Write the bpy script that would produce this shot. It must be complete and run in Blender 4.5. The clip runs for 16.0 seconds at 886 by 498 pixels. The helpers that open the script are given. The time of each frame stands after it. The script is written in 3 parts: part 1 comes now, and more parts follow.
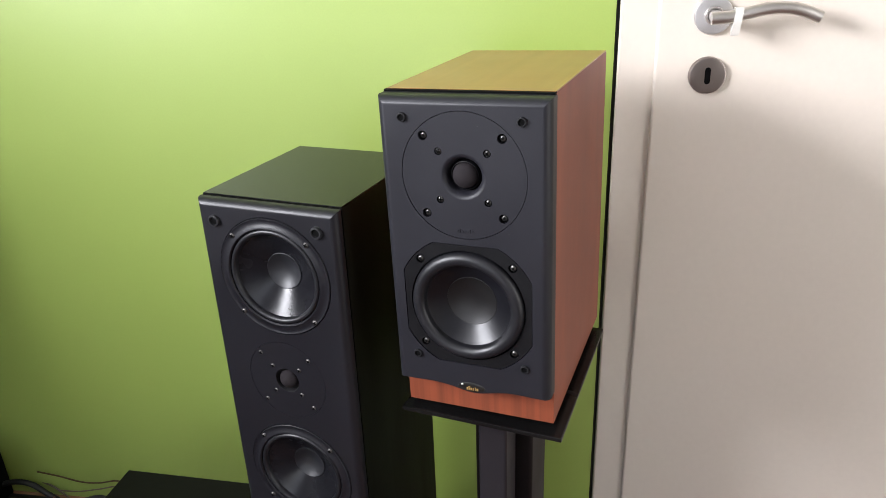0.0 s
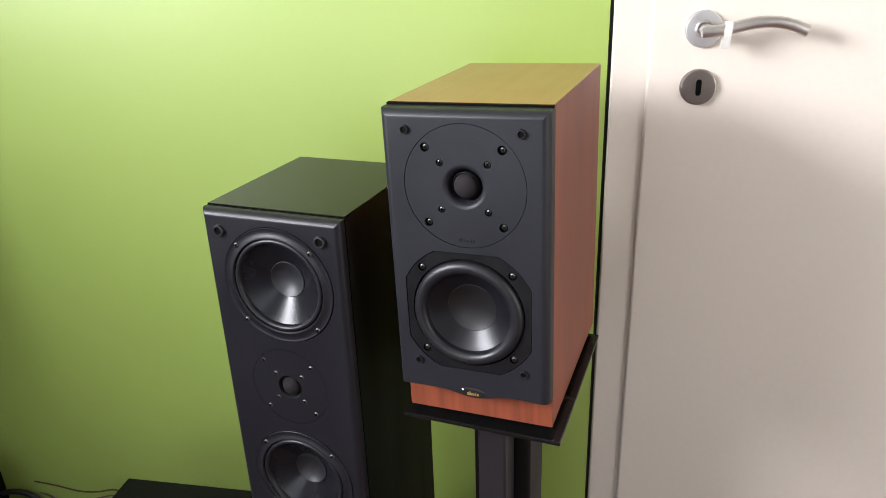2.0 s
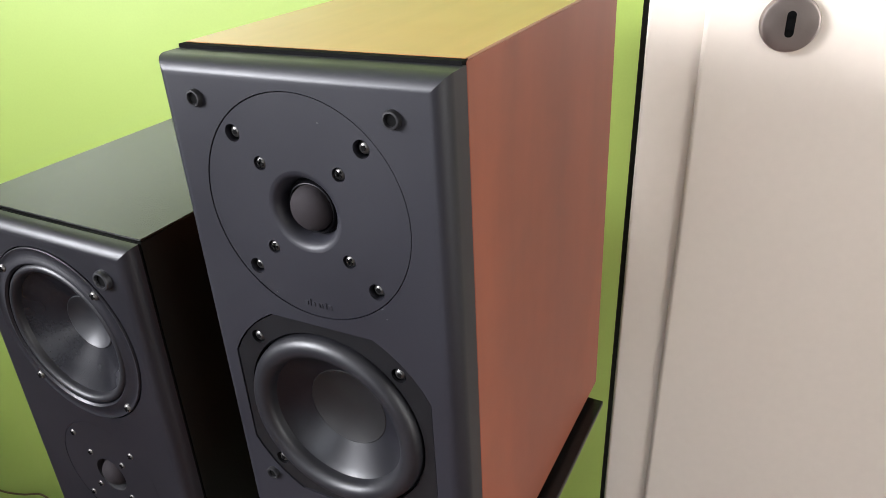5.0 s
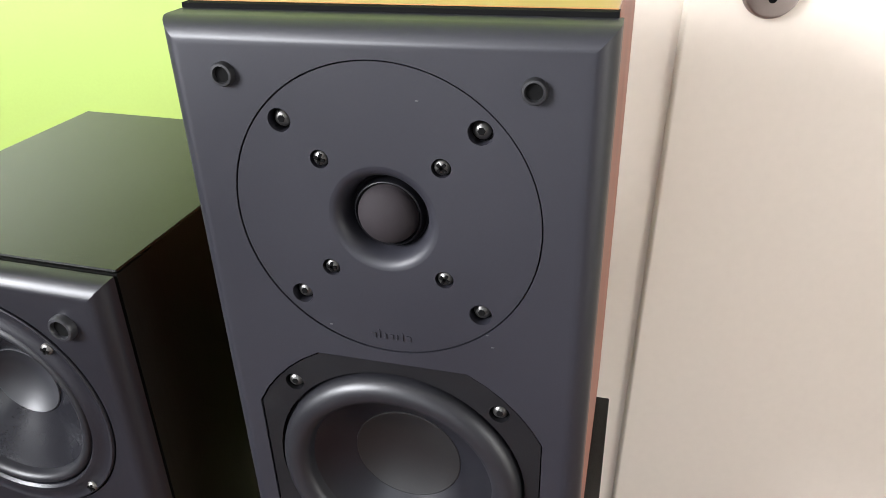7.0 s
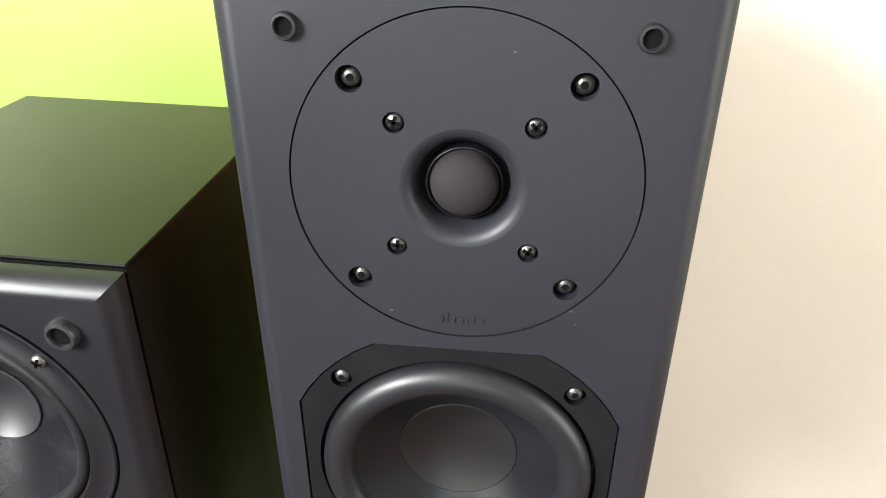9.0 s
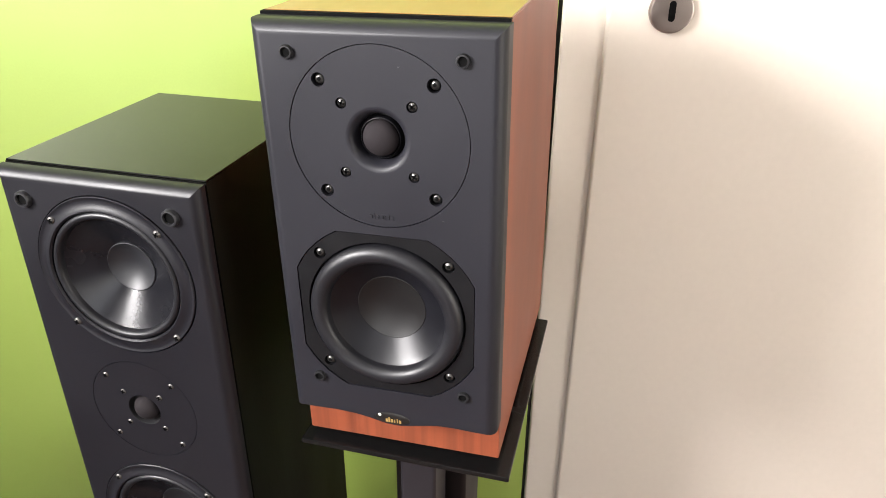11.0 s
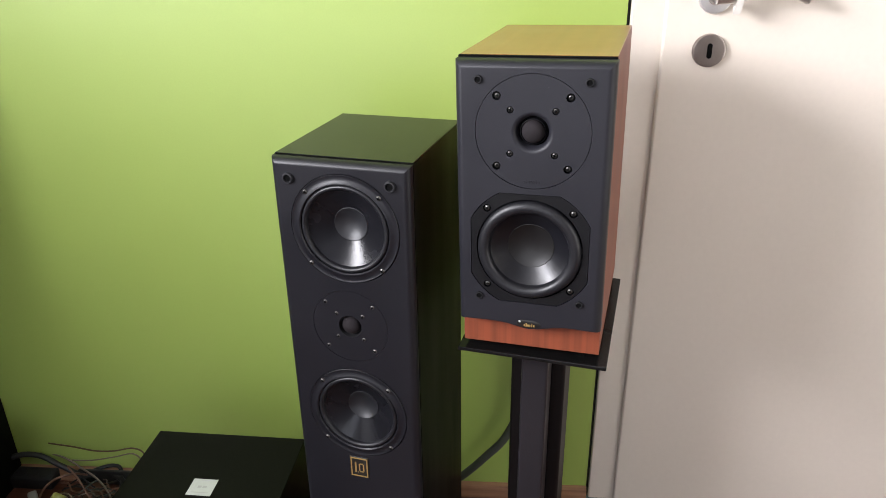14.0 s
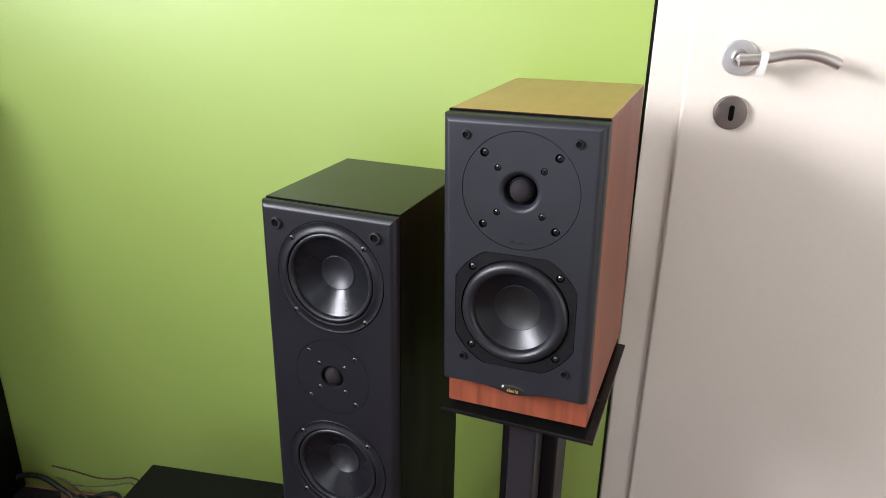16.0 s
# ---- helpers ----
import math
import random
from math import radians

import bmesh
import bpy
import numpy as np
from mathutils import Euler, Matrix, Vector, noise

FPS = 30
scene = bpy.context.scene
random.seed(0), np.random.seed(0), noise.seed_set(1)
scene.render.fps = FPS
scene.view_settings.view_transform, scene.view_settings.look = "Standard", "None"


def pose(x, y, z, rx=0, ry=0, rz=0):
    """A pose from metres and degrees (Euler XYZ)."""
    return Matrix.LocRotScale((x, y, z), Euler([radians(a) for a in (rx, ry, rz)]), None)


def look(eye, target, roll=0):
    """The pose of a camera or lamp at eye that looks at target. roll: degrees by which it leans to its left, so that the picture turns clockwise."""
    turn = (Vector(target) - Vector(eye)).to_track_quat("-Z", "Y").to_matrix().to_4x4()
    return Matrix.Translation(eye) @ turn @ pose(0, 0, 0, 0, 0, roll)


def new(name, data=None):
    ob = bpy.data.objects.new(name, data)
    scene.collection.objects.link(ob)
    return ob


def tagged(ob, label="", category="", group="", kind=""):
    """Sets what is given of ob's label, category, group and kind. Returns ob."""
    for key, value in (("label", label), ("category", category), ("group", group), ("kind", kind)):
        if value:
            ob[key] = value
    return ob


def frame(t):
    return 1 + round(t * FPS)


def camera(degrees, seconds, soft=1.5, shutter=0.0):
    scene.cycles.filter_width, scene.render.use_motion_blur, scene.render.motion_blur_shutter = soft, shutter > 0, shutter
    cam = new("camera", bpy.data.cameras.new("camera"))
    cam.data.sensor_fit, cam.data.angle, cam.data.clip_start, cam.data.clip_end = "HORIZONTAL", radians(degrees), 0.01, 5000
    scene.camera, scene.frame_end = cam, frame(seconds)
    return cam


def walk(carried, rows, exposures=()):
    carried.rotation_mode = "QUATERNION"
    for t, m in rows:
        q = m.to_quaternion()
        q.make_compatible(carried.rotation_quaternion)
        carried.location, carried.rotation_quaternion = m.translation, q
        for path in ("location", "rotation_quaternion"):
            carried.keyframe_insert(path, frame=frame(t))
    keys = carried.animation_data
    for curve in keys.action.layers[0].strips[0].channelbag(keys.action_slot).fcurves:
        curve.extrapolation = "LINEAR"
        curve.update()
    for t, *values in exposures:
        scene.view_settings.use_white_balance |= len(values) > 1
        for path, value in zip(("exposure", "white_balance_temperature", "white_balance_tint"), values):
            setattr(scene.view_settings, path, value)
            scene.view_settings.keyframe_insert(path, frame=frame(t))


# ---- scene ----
cam = camera(63.1, 16.0, 0.7)
PATH = [
    (0, (0.251, -0.682, 1.174), (-0.45, 1.018, 0.387), -2.2),
    (0.5, (0.247, -0.687, 1.177), (-0.447, 1.016, 0.39), -2.1),
    (1, (0.248, -0.694, 1.178), (-0.426, 1.021, 0.4), -2.2),
    (1.5, (0.245, -0.704, 1.179), (-0.43, 1.006, 0.391), -2.4),
    (2, (0.247, -0.704, 1.183), (-0.432, 1.013, 0.416), -2.1),
    (2.5, (0.248, -0.694, 1.187), (-0.444, 0.993, 0.366), -2.5),
    (3, (0.246, -0.65, 1.183), (-0.464, 1.016, 0.334), -3.4),
    (3.5, (0.25, -0.554, 1.183), (-0.545, 1.063, 0.314), -3.6),
    (4, (0.274, -0.418, 1.165), (-0.645, 1.111, 0.26), -2.8),
    (4.2, (0.281, -0.382, 1.152), (-0.651, 1.138, 0.244), -2.6),
    (6.3, (0.13, -0.261, 1.087), (-0.434, 1.393, 0.115), -1.0),
    (6.5, (0.12, -0.262, 1.085), (-0.423, 1.405, 0.123), -0.7),
    (7, (0.096, -0.266, 1.085), (-0.369, 1.424, 0.121), -0.6),
    (7.5, (0.065, -0.261, 1.082), (-0.302, 1.452, 0.117), -0.3),
    (8, (0.036, -0.257, 1.079), (-0.17, 1.482, 0.113), 1.4),
    (8.5, (0.017, -0.256, 1.076), (-0.129, 1.502, 0.133), 1.9),
    (9, (0.016, -0.261, 1.061), (-0.17, 1.481, 0.097), 1.3),
    (9.5, (0.035, -0.295, 1.044), (-0.212, 1.421, 0.046), 1.3),
    (9.7, (0.047, -0.311, 1.046), (-0.239, 1.397, 0.046), 1.1),
    (11.8, (0.212, -0.601, 1.151), (-0.402, 1.099, 0.295), -1.2),
    (12, (0.211, -0.628, 1.152), (-0.447, 1.059, 0.301), -1.7),
    (12.5, (0.177, -0.702, 1.151), (-0.452, 0.977, 0.266), -1.6),
    (13, (0.158, -0.768, 1.162), (-0.437, 0.937, 0.303), -0.8),
    (13.5, (0.146, -0.808, 1.167), (-0.405, 0.93, 0.343), -0.8),
    (14, (0.135, -0.836, 1.171), (-0.393, 0.911, 0.352), -0.8),
    (14.5, (0.134, -0.869, 1.178), (-0.367, 0.885, 0.359), -0.5),
    (15, (0.146, -0.865, 1.183), (-0.41, 0.879, 0.376), -0.9),
    (15.5, (0.171, -0.824, 1.186), (-0.436, 0.916, 0.408), -0.8),
    (16, (0.201, -0.773, 1.18), (-0.471, 0.967, 0.458), 1.1),
]
EXPOSURES = [(0.0, 0.45, 6250, 12), (3.5, 0.45, 6250, 12), (4.2, 0.58, 6250, 12), (6.3, 1.06, 6250, 10), (7.0, 1.10, 6300, 10), (8.0, 1.22, 6450, 9), (9.0, 1.42, 6600, 4), (9.7, 1.55, 6850, 2), (11.8, 0.70, 6600, 16), (13.5, 0.50, 6400, 14), (16.0, 0.45, 6150, 12)]
walk(cam, [(t, look(eye, target, roll)) for t, eye, target, roll in PATH], EXPOSURES)

# ---------------------------------------------------------------- light
world = bpy.data.worlds.new("world")
scene.world = world
world.use_nodes = True
wn = world.node_tree
sky = wn.nodes.new("ShaderNodeTexSky")
sky.sky_type, sky.sun_disc = "NISHITA", False
sky.sun_elevation, sky.sun_rotation = radians(40), radians(120)
wn.links.new(sky.outputs["Color"], wn.nodes["Background"].inputs["Color"])
wn.nodes["Background"].inputs["Strength"].default_value = 0.1

# the room stands turned by 12.5 degrees against the loudspeakers; local y < 0 is inside
FLOOR = -0.04                                  # the floor's height
ROOM = pose(0.071, 0.488, FLOOR, 0, 0, 12.5)
X0, X1, Y0, H = -1.95, 1.25, -4.2, 2.5         # room: west, east, south, height
WY0, WY1, WZ0, WZ1 = -2.70, -1.00, 1.48, 2.42  # window in the west wall
EY0, EY1, EZ0, EZ1 = -1.65, -0.75, 0.45, 1.65  # window in the east wall
SX0, SX1, SZ0, SZ1 = -1.80, -0.40, 0.10, 2.10  # window in the south wall



def window_light(width, height, watts, colour, m):
    d = bpy.data.lights.new("window_light", "AREA")
    d.shape, d.size, d.size_y, d.energy, d.color = "RECTANGLE", width, height, watts, colour
    new("window_light", d).matrix_world = ROOM @ m


window_light(WZ1 - WZ0 - 0.1, WY1 - WY0 - 0.1, 238.0, (0.985, 0.98, 1.0), pose(X0 - 0.55, (WY0 + WY1) / 2, (WZ0 + WZ1) / 2, 0, -90, 0))
window_light(EZ1 - EZ0 - 0.1, EY1 - EY0 - 0.1, 8.0, (1.0, 0.97, 0.93), pose(X1 + 0.02, (EY0 + EY1) / 2, (EZ0 + EZ1) / 2, 0, 90, 0))
window_light(SX1 - SX0 - 0.1, SZ1 - SZ0 - 0.1, 14.0, (0.985, 0.98, 1.0), pose((SX0 + SX1) / 2, Y0 - 0.02, (SZ0 + SZ1) / 2, 90, 0, 0))


# ---------------------------------------------------------------- materials
def material(name, base, rough=0.5, metal=0.0, spec=0.5, vary=0.12, scale=6.0, grain=200.0, bump=0.0, depth=0.0005,
             coat=0.0, coat_rough=0.1, stretch=(1, 1, 1), rough_vary=0.1, rand=0.0):
    m = bpy.data.materials.new(name)
    m.use_nodes = True
    nt = m.node_tree
    b = nt.nodes["Principled BSDF"]
    b.inputs["Roughness"].default_value, b.inputs["Metallic"].default_value = rough, metal
    b.inputs["Specular IOR Level"].default_value = spec
    b.inputs["Coat Weight"].default_value, b.inputs["Coat Roughness"].default_value = coat, coat_rough
    co = nt.nodes.new("ShaderNodeTexCoord")
    mp = nt.nodes.new("ShaderNodeMapping")
    mp.inputs["Scale"].default_value = stretch
    nt.links.new(co.outputs["Object"], mp.inputs["Vector"])

    def tex(sc, detail=3.0):
        n = nt.nodes.new("ShaderNodeTexNoise")
        n.inputs["Scale"].default_value, n.inputs["Detail"].default_value = sc, detail
        nt.links.new(mp.outputs["Vector"], n.inputs["Vector"])
        return n.outputs["Fac"]

    big, small = tex(scale), tex(grain)
    mix = nt.nodes.new("ShaderNodeMath")
    mix.operation = "ADD"
    nt.links.new(big, mix.inputs[0])
    nt.links.new(small, mix.inputs[1])
    fac = mix.outputs[0]
    if rand:
        info = nt.nodes.new("ShaderNodeObjectInfo")
        more = nt.nodes.new("ShaderNodeMath")
        more.operation, more.inputs[1].default_value = "MULTIPLY_ADD", rand
        nt.links.new(info.outputs["Random"], more.inputs[0])
        nt.links.new(fac, more.inputs[2])
        fac = more.outputs[0]
    ramp = nt.nodes.new("ShaderNodeMapRange")
    ramp.inputs["From Min"].default_value, ramp.inputs["From Max"].default_value = 0.5, 1.5 + rand
    ramp.inputs["To Min"].default_value, ramp.inputs["To Max"].default_value = 1 - vary, 1 + vary
    nt.links.new(fac, ramp.inputs["Value"])
    col = nt.nodes.new("ShaderNodeVectorMath")
    col.operation = "SCALE"
    col.inputs[0].default_value = base
    nt.links.new(ramp.outputs["Result"], col.inputs["Scale"])
    nt.links.new(col.outputs["Vector"], b.inputs["Base Color"])
    rr = nt.nodes.new("ShaderNodeMapRange")
    rr.inputs["From Min"].default_value, rr.inputs["From Max"].default_value = 0.3, 0.7
    rr.inputs["To Min"].default_value, rr.inputs["To Max"].default_value = max(0.02, rough - rough_vary / 2), min(1, rough + rough_vary / 2)
    nt.links.new(big, rr.inputs["Value"])
    nt.links.new(rr.outputs["Result"], b.inputs["Roughness"])
    if bump:
        bp = nt.nodes.new("ShaderNodeBump")
        bp.inputs["Strength"].default_value, bp.inputs["Distance"].default_value = bump, depth
        nt.links.new(small, bp.inputs["Height"])
        nt.links.new(bp.outputs["Normal"], b.inputs["Normal"])
    return m


def wood(name, dark, light, rough=0.35, coat=0.0, stretch=(60, 60, 3), bump=0.1, rand=0.0):
    """Wood whose grain runs along the axis with the small stretch."""
    m = material(name, light, rough, vary=0.1, scale=3, grain=40, bump=bump, depth=0.0003, coat=coat, coat_rough=0.22, stretch=(1, 1, 1), rand=rand)
    nt = m.node_tree
    b = nt.nodes["Principled BSDF"]
    co = nt.nodes.new("ShaderNodeTexCoord")
    mp = nt.nodes.new("ShaderNodeMapping")
    mp.inputs["Scale"].default_value = stretch
    nt.links.new(co.outputs["Object"], mp.inputs["Vector"])
    n = nt.nodes.new("ShaderNodeTexNoise")
    n.inputs["Scale"].default_value, n.inputs["Detail"].default_value, n.inputs["Distortion"].default_value = 1.6, 5, 0.4
    nt.links.new(mp.outputs["Vector"], n.inputs["Vector"])
    mx = nt.nodes.new("ShaderNodeMix")
    mx.data_type = "RGBA"
    mx.inputs["A"].default_value, mx.inputs["B"].default_value = (*dark, 1), (*light, 1)
    mr = nt.nodes.new("ShaderNodeMapRange")
    mr.inputs["From Min"].default_value, mr.inputs["From Max"].default_value = 0.33, 0.62
    nt.links.new(n.outputs["Fac"], mr.inputs["Value"])
    nt.links.new(mr.outputs["Result"], mx.inputs["Factor"])
    old = b.inputs["Base Color"].links[0].from_node
    nt.links.new(mx.outputs["Result"], old.inputs[0])
    return m


GREEN = material("green_wall_paint", (0.322, 0.435, 0.092), 0.40, spec=0.9, coat=0.3, coat_rough=0.36, vary=0.05, scale=1.3, grain=350, bump=0.05, depth=0.0006)
WHITE = material("white_wall_paint", (0.78, 0.76, 0.72), 0.7, vary=0.04, scale=1.5, grain=300, bump=0.2)
DIM = material("dim_wall_paint", (0.15, 0.15, 0.148), 0.8, vary=0.05, scale=1.5, grain=300, bump=0.2)
SIDE = material("beige_wall_paint", (0.28, 0.26, 0.24), 0.8, vary=0.05, scale=1.5, grain=300, bump=0.2)
CEIL = material("ceiling_paint", (0.40, 0.395, 0.39), 0.8, vary=0.06, scale=1.5, grain=300, bump=0.2)
DOOR = material("white_door_lacquer", (0.66, 0.595, 0.515), 0.42, vary=0.03, scale=2.5, grain=90, bump=0.05, depth=0.0003, rough_vary=0.08)
BLACK_GAP = material("dark_gap", (0.006, 0.006, 0.006), 0.8)
BAFFLE = material("charcoal_baffle_lacquer", (0.0108, 0.0108, 0.0146), 0.47, spec=0.36, vary=0.12, scale=9, grain=900, bump=0.12, depth=0.0002, rough_vary=0.08)
RUBBER = material("black_rubber", (0.008, 0.008, 0.010), 0.43, spec=0.42, vary=0.1, scale=20, grain=700, bump=0.06, depth=0.0002)
CONE = material("woofer_cone", (0.005, 0.005, 0.007), 0.36, spec=0.4, vary=0.25, scale=25, grain=500, bump=0.10, depth=0.0002)
POLY = material("glossy_cone", (0.008, 0.008, 0.010), 0.25, spec=0.27, vary=0.2, scale=25, grain=500, bump=0.008, depth=0.0002)
CAP = material("matte_cap", (0.006, 0.0056, 0.0058), 0.42, spec=0.45, vary=0.15, scale=25, grain=500, bump=0.1, depth=0.0002)
CAPT = material("satin_cap", (0.011, 0.0115, 0.014), 0.46, vary=0.15, scale=25, grain=500, bump=0.06, depth=0.0002)
SILK = material("silk_dome", (0.0150, 0.0124, 0.0138), 0.8, spec=0.15, vary=0.15, scale=60, grain=1500, bump=0.25, depth=0.0002)
FRAME = material("black_frame", (0.004, 0.004, 0.005), 0.45, spec=0.15, vary=0.15, scale=30, grain=800, bump=0.1, depth=0.0002)
BASKET = material("basket_lacquer", (0.0050, 0.0050, 0.0058), 0.45, spec=0.22, vary=0.15, scale=30, grain=800, bump=0.12, depth=0.0002)
HOLE = material("hole_black", (0.003, 0.003, 0.003), 0.8, spec=0.05)
MATTE = material("matte_black_rubber", (0.008, 0.008, 0.009), 0.6, spec=0.3, vary=0.15, scale=40, grain=900, bump=0.1, depth=0.0002)
SOCKET = material("worn_socket_plastic", (0.016, 0.016, 0.018), 0.42, vary=0.3, scale=200, grain=900, bump=0.15, depth=0.0002)
SCREW = material("black_steel_screw", (0.11, 0.108, 0.103), 0.36, metal=0.9, vary=0.3, scale=300, grain=900)
SCREW_GREY = material("worn_steel_screw", (0.13, 0.125, 0.117), 0.46, metal=0.9, vary=0.3, scale=300, grain=900)
TOWER_B = material("black_tower_baffle", (0.0080, 0.0078, 0.0105), 0.42, spec=0.36, vary=0.12, scale=9, grain=900, bump=0.15, depth=0.0002)
SUBV = material("black_sub_vinyl", (0.004, 0.0042, 0.003), 0.42, spec=0.06, vary=0.3, scale=5, grain=120, bump=0.25, depth=0.0002)
TOWER_T = material("black_satin_top", (0.004, 0.0045, 0.0035), 0.20, spec=0.17, rough_vary=0.03, vary=0.3, scale=5, grain=400, bump=0.03, depth=0.0002)
TOWER_C = material("black_ash_vinyl", (0.0035, 0.0035, 0.0030), 0.45, spec=0.13, vary=0.3, scale=5, grain=120, bump=0.25, depth=0.0002, stretch=(4, 4, 0.6))
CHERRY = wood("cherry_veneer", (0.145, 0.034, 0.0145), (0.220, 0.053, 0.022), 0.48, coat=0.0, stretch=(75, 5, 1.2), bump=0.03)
# the same cherry, paler and yellower: the wall's reflection is put into the colour
CHERRY_SHEEN = wood("cherry_veneer_wall_sheen", (0.25, 0.108, 0.036), (0.285, 0.126, 0.043), 0.34, coat=0.35, stretch=(34, 1.6, 34), bump=0.02)
STEEL_BLACK = material("black_powder_steel", (0.005, 0.005, 0.005), 0.24, spec=0.3, vary=0.15, scale=12, grain=900, bump=0.12, depth=0.0002)
STEEL_TUBE = material("dark_satin_tube", (0.016, 0.0145, 0.017), 0.36, spec=0.35, vary=0.12, scale=8, grain=900, bump=0.08, depth=0.0002)
STEEL_REAR = material("brown_black_steel", (0.007, 0.0055, 0.0055), 0.45, spec=0.2, vary=0.12, scale=8, grain=900, bump=0.08, depth=0.0002)
PLATE = material("dark_brushed_steel", (0.29, 0.25, 0.23), 0.34, metal=1.0, vary=0.10, scale=60, grain=900, bump=0.03, depth=0.0001)
BRUSHED = material("brushed_steel", (0.62, 0.59, 0.56), 0.38, metal=1.0, vary=0.08, scale=40, grain=900, bump=0.02, depth=0.0001)
PALE_STEEL = material("pale_satin_steel", (0.70, 0.69, 0.69), 0.42, metal=1.0, vary=0.06, scale=40, grain=900, bump=0.02, depth=0.0001)
GOLD = material("gold_print", (0.62, 0.42, 0.15), 0.4, metal=0.7, vary=0.1, scale=300)
BADGE = material("badge_black", (0.010, 0.009, 0.008), 0.3)
LABEL = material("paper_label", (0.50, 0.52, 0.48), 0.7, vary=0.06, scale=60)
LABEL_GREY = material("label_print", (0.40, 0.41, 0.38), 0.7)
SKIRT = wood("skirting_wood", (0.20, 0.10, 0.055), (0.34, 0.18, 0.10), 0.42, stretch=(2.5, 60, 60))
PLANK = wood("floor_laminate", (0.055, 0.018, 0.011), (0.115, 0.042, 0.024), 0.36, stretch=(2.5, 45, 45), rand=0.8)
TAPE = material("white_tape", (0.62, 0.60, 0.55), 0.6, vary=0.06, scale=90)
CABLE_BLACK = material("black_cable", (0.012, 0.012, 0.012), 0.45)
CABLE_GREY = material("dark_grey_cable", (0.055, 0.062, 0.050), 0.5, vary=0.1, scale=40)
CABLE_TAN = material("tan_cable", (0.12, 0.058, 0.034), 0.5, vary=0.15, scale=40)
CABLE_BROWN = material("dark_brown_cable", (0.075, 0.040, 0.020), 0.5, vary=0.15, scale=40)
CABLE_PALE = material("pale_cable", (0.14, 0.11, 0.085), 0.5, vary=0.15, scale=40)
PLASTIC_DARK = material("dark_plastic", (0.016, 0.016, 0.016), 0.5, vary=0.15, scale=30)
LIME = material("lime_plastic", (0.31, 0.33, 0.085), 0.45, vary=0.08, scale=30)
YELLOW = material("yellow_card", (0.42, 0.36, 0.06), 0.6, vary=0.1, scale=20)
ORANGE = material("orange_card", (0.33, 0.15, 0.05), 0.6, vary=0.1, scale=20)
PLUG = material("dull_white_plastic", (0.30, 0.30, 0.28), 0.45, vary=0.1, scale=40)
CLEAR = material("milky_rubber", (0.10, 0.105, 0.09), 0.3)
SCUFF = material("pale_scuff", (0.07, 0.07, 0.07), 0.6)


# ---------------------------------------------------------------- mesh helpers
def finish(name, bm, mat, angle=35, smooth=True):
    bmesh.ops.recalc_face_normals(bm, faces=bm.faces)
    bm.normal_update()
    for f in bm.faces:
        f.smooth = smooth
    for e in bm.edges:
        if len(e.link_faces) == 2 and e.calc_face_angle(0) > radians(angle):
            e.smooth = False
    me = bpy.data.meshes.new(name)
    bm.to_mesh(me)
    bm.free()
    me.materials.append(mat)
    return me


def even(ob):
    """Flat faces stay flat beside their rounded edges."""
    w = ob.modifiers.new("weighted", "WEIGHTED_NORMAL")
    w.keep_sharp = True


def part(name, bm, mat, parent, label="", angle=35):
    ob = new(name, finish(name, bm, mat, angle))
    even(ob)
    ob.parent = parent
    if label:
        ob["label"] = label
    return ob


def thing(name, label, category, m=None, group="", kind=""):
    ob = new(name)
    ob.empty_display_size = 0.05
    if m:
        ob.matrix_world = m
    return tagged(ob, label, category, group, kind)


def box(x0, x1, y0, y1, z0, z1, r=0.0, seg=3):
    bm = bmesh.new()
    bmesh.ops.create_cube(bm, size=1)
    bm.transform(Matrix.Translation(((x0 + x1) / 2, (y0 + y1) / 2, (z0 + z1) / 2)) @ Matrix.Diagonal((x1 - x0, y1 - y0, z1 - z0, 1)))
    if r:
        bmesh.ops.bevel(bm, geom=bm.edges[:], offset=r, segments=seg, profile=0.5, affect="EDGES")
    return bm


def add(bm, other, m=None):
    me = bpy.data.meshes.new("tmp")
    if m:
        other.transform(m)
    other.to_mesh(me)
    other.free()
    bm.from_mesh(me)
    bpy.data.meshes.remove(me)
    return bm


def lathe(profile, cx=0.0, cz=0.0, n=64):
    """Turns (radius, y) pairs round an axis along y through (cx, cz)."""
    bm = bmesh.new()
    rings = []
    for r, y in profile:
        if r <= 1e-6:
            rings.append([bm.verts.new((cx, y, cz))])
        else:
            rings.append([bm.verts.new((cx + r * math.cos(2 * math.pi * k / n), y, cz + r * math.sin(2 * math.pi * k / n))) for k in range(n)])
    for a, b in zip(rings, rings[1:]):
        for k in range(n):
            q = (k + 1) % n
            if len(a) == 1 and len(b) == 1:
                continue
            if len(a) == 1:
                bm.faces.new((a[0], b[k], b[q]))
            elif len(b) == 1:
                bm.faces.new((a[k], b[0], a[q]))
            else:
                bm.faces.new((a[k], b[k], b[q], a[q]))
    return bm


def circle(cx, cz, r, n=48):
    return [(cx + r * math.cos(2 * math.pi * k / n), cz + r * math.sin(2 * math.pi * k / n)) for k in range(n)]


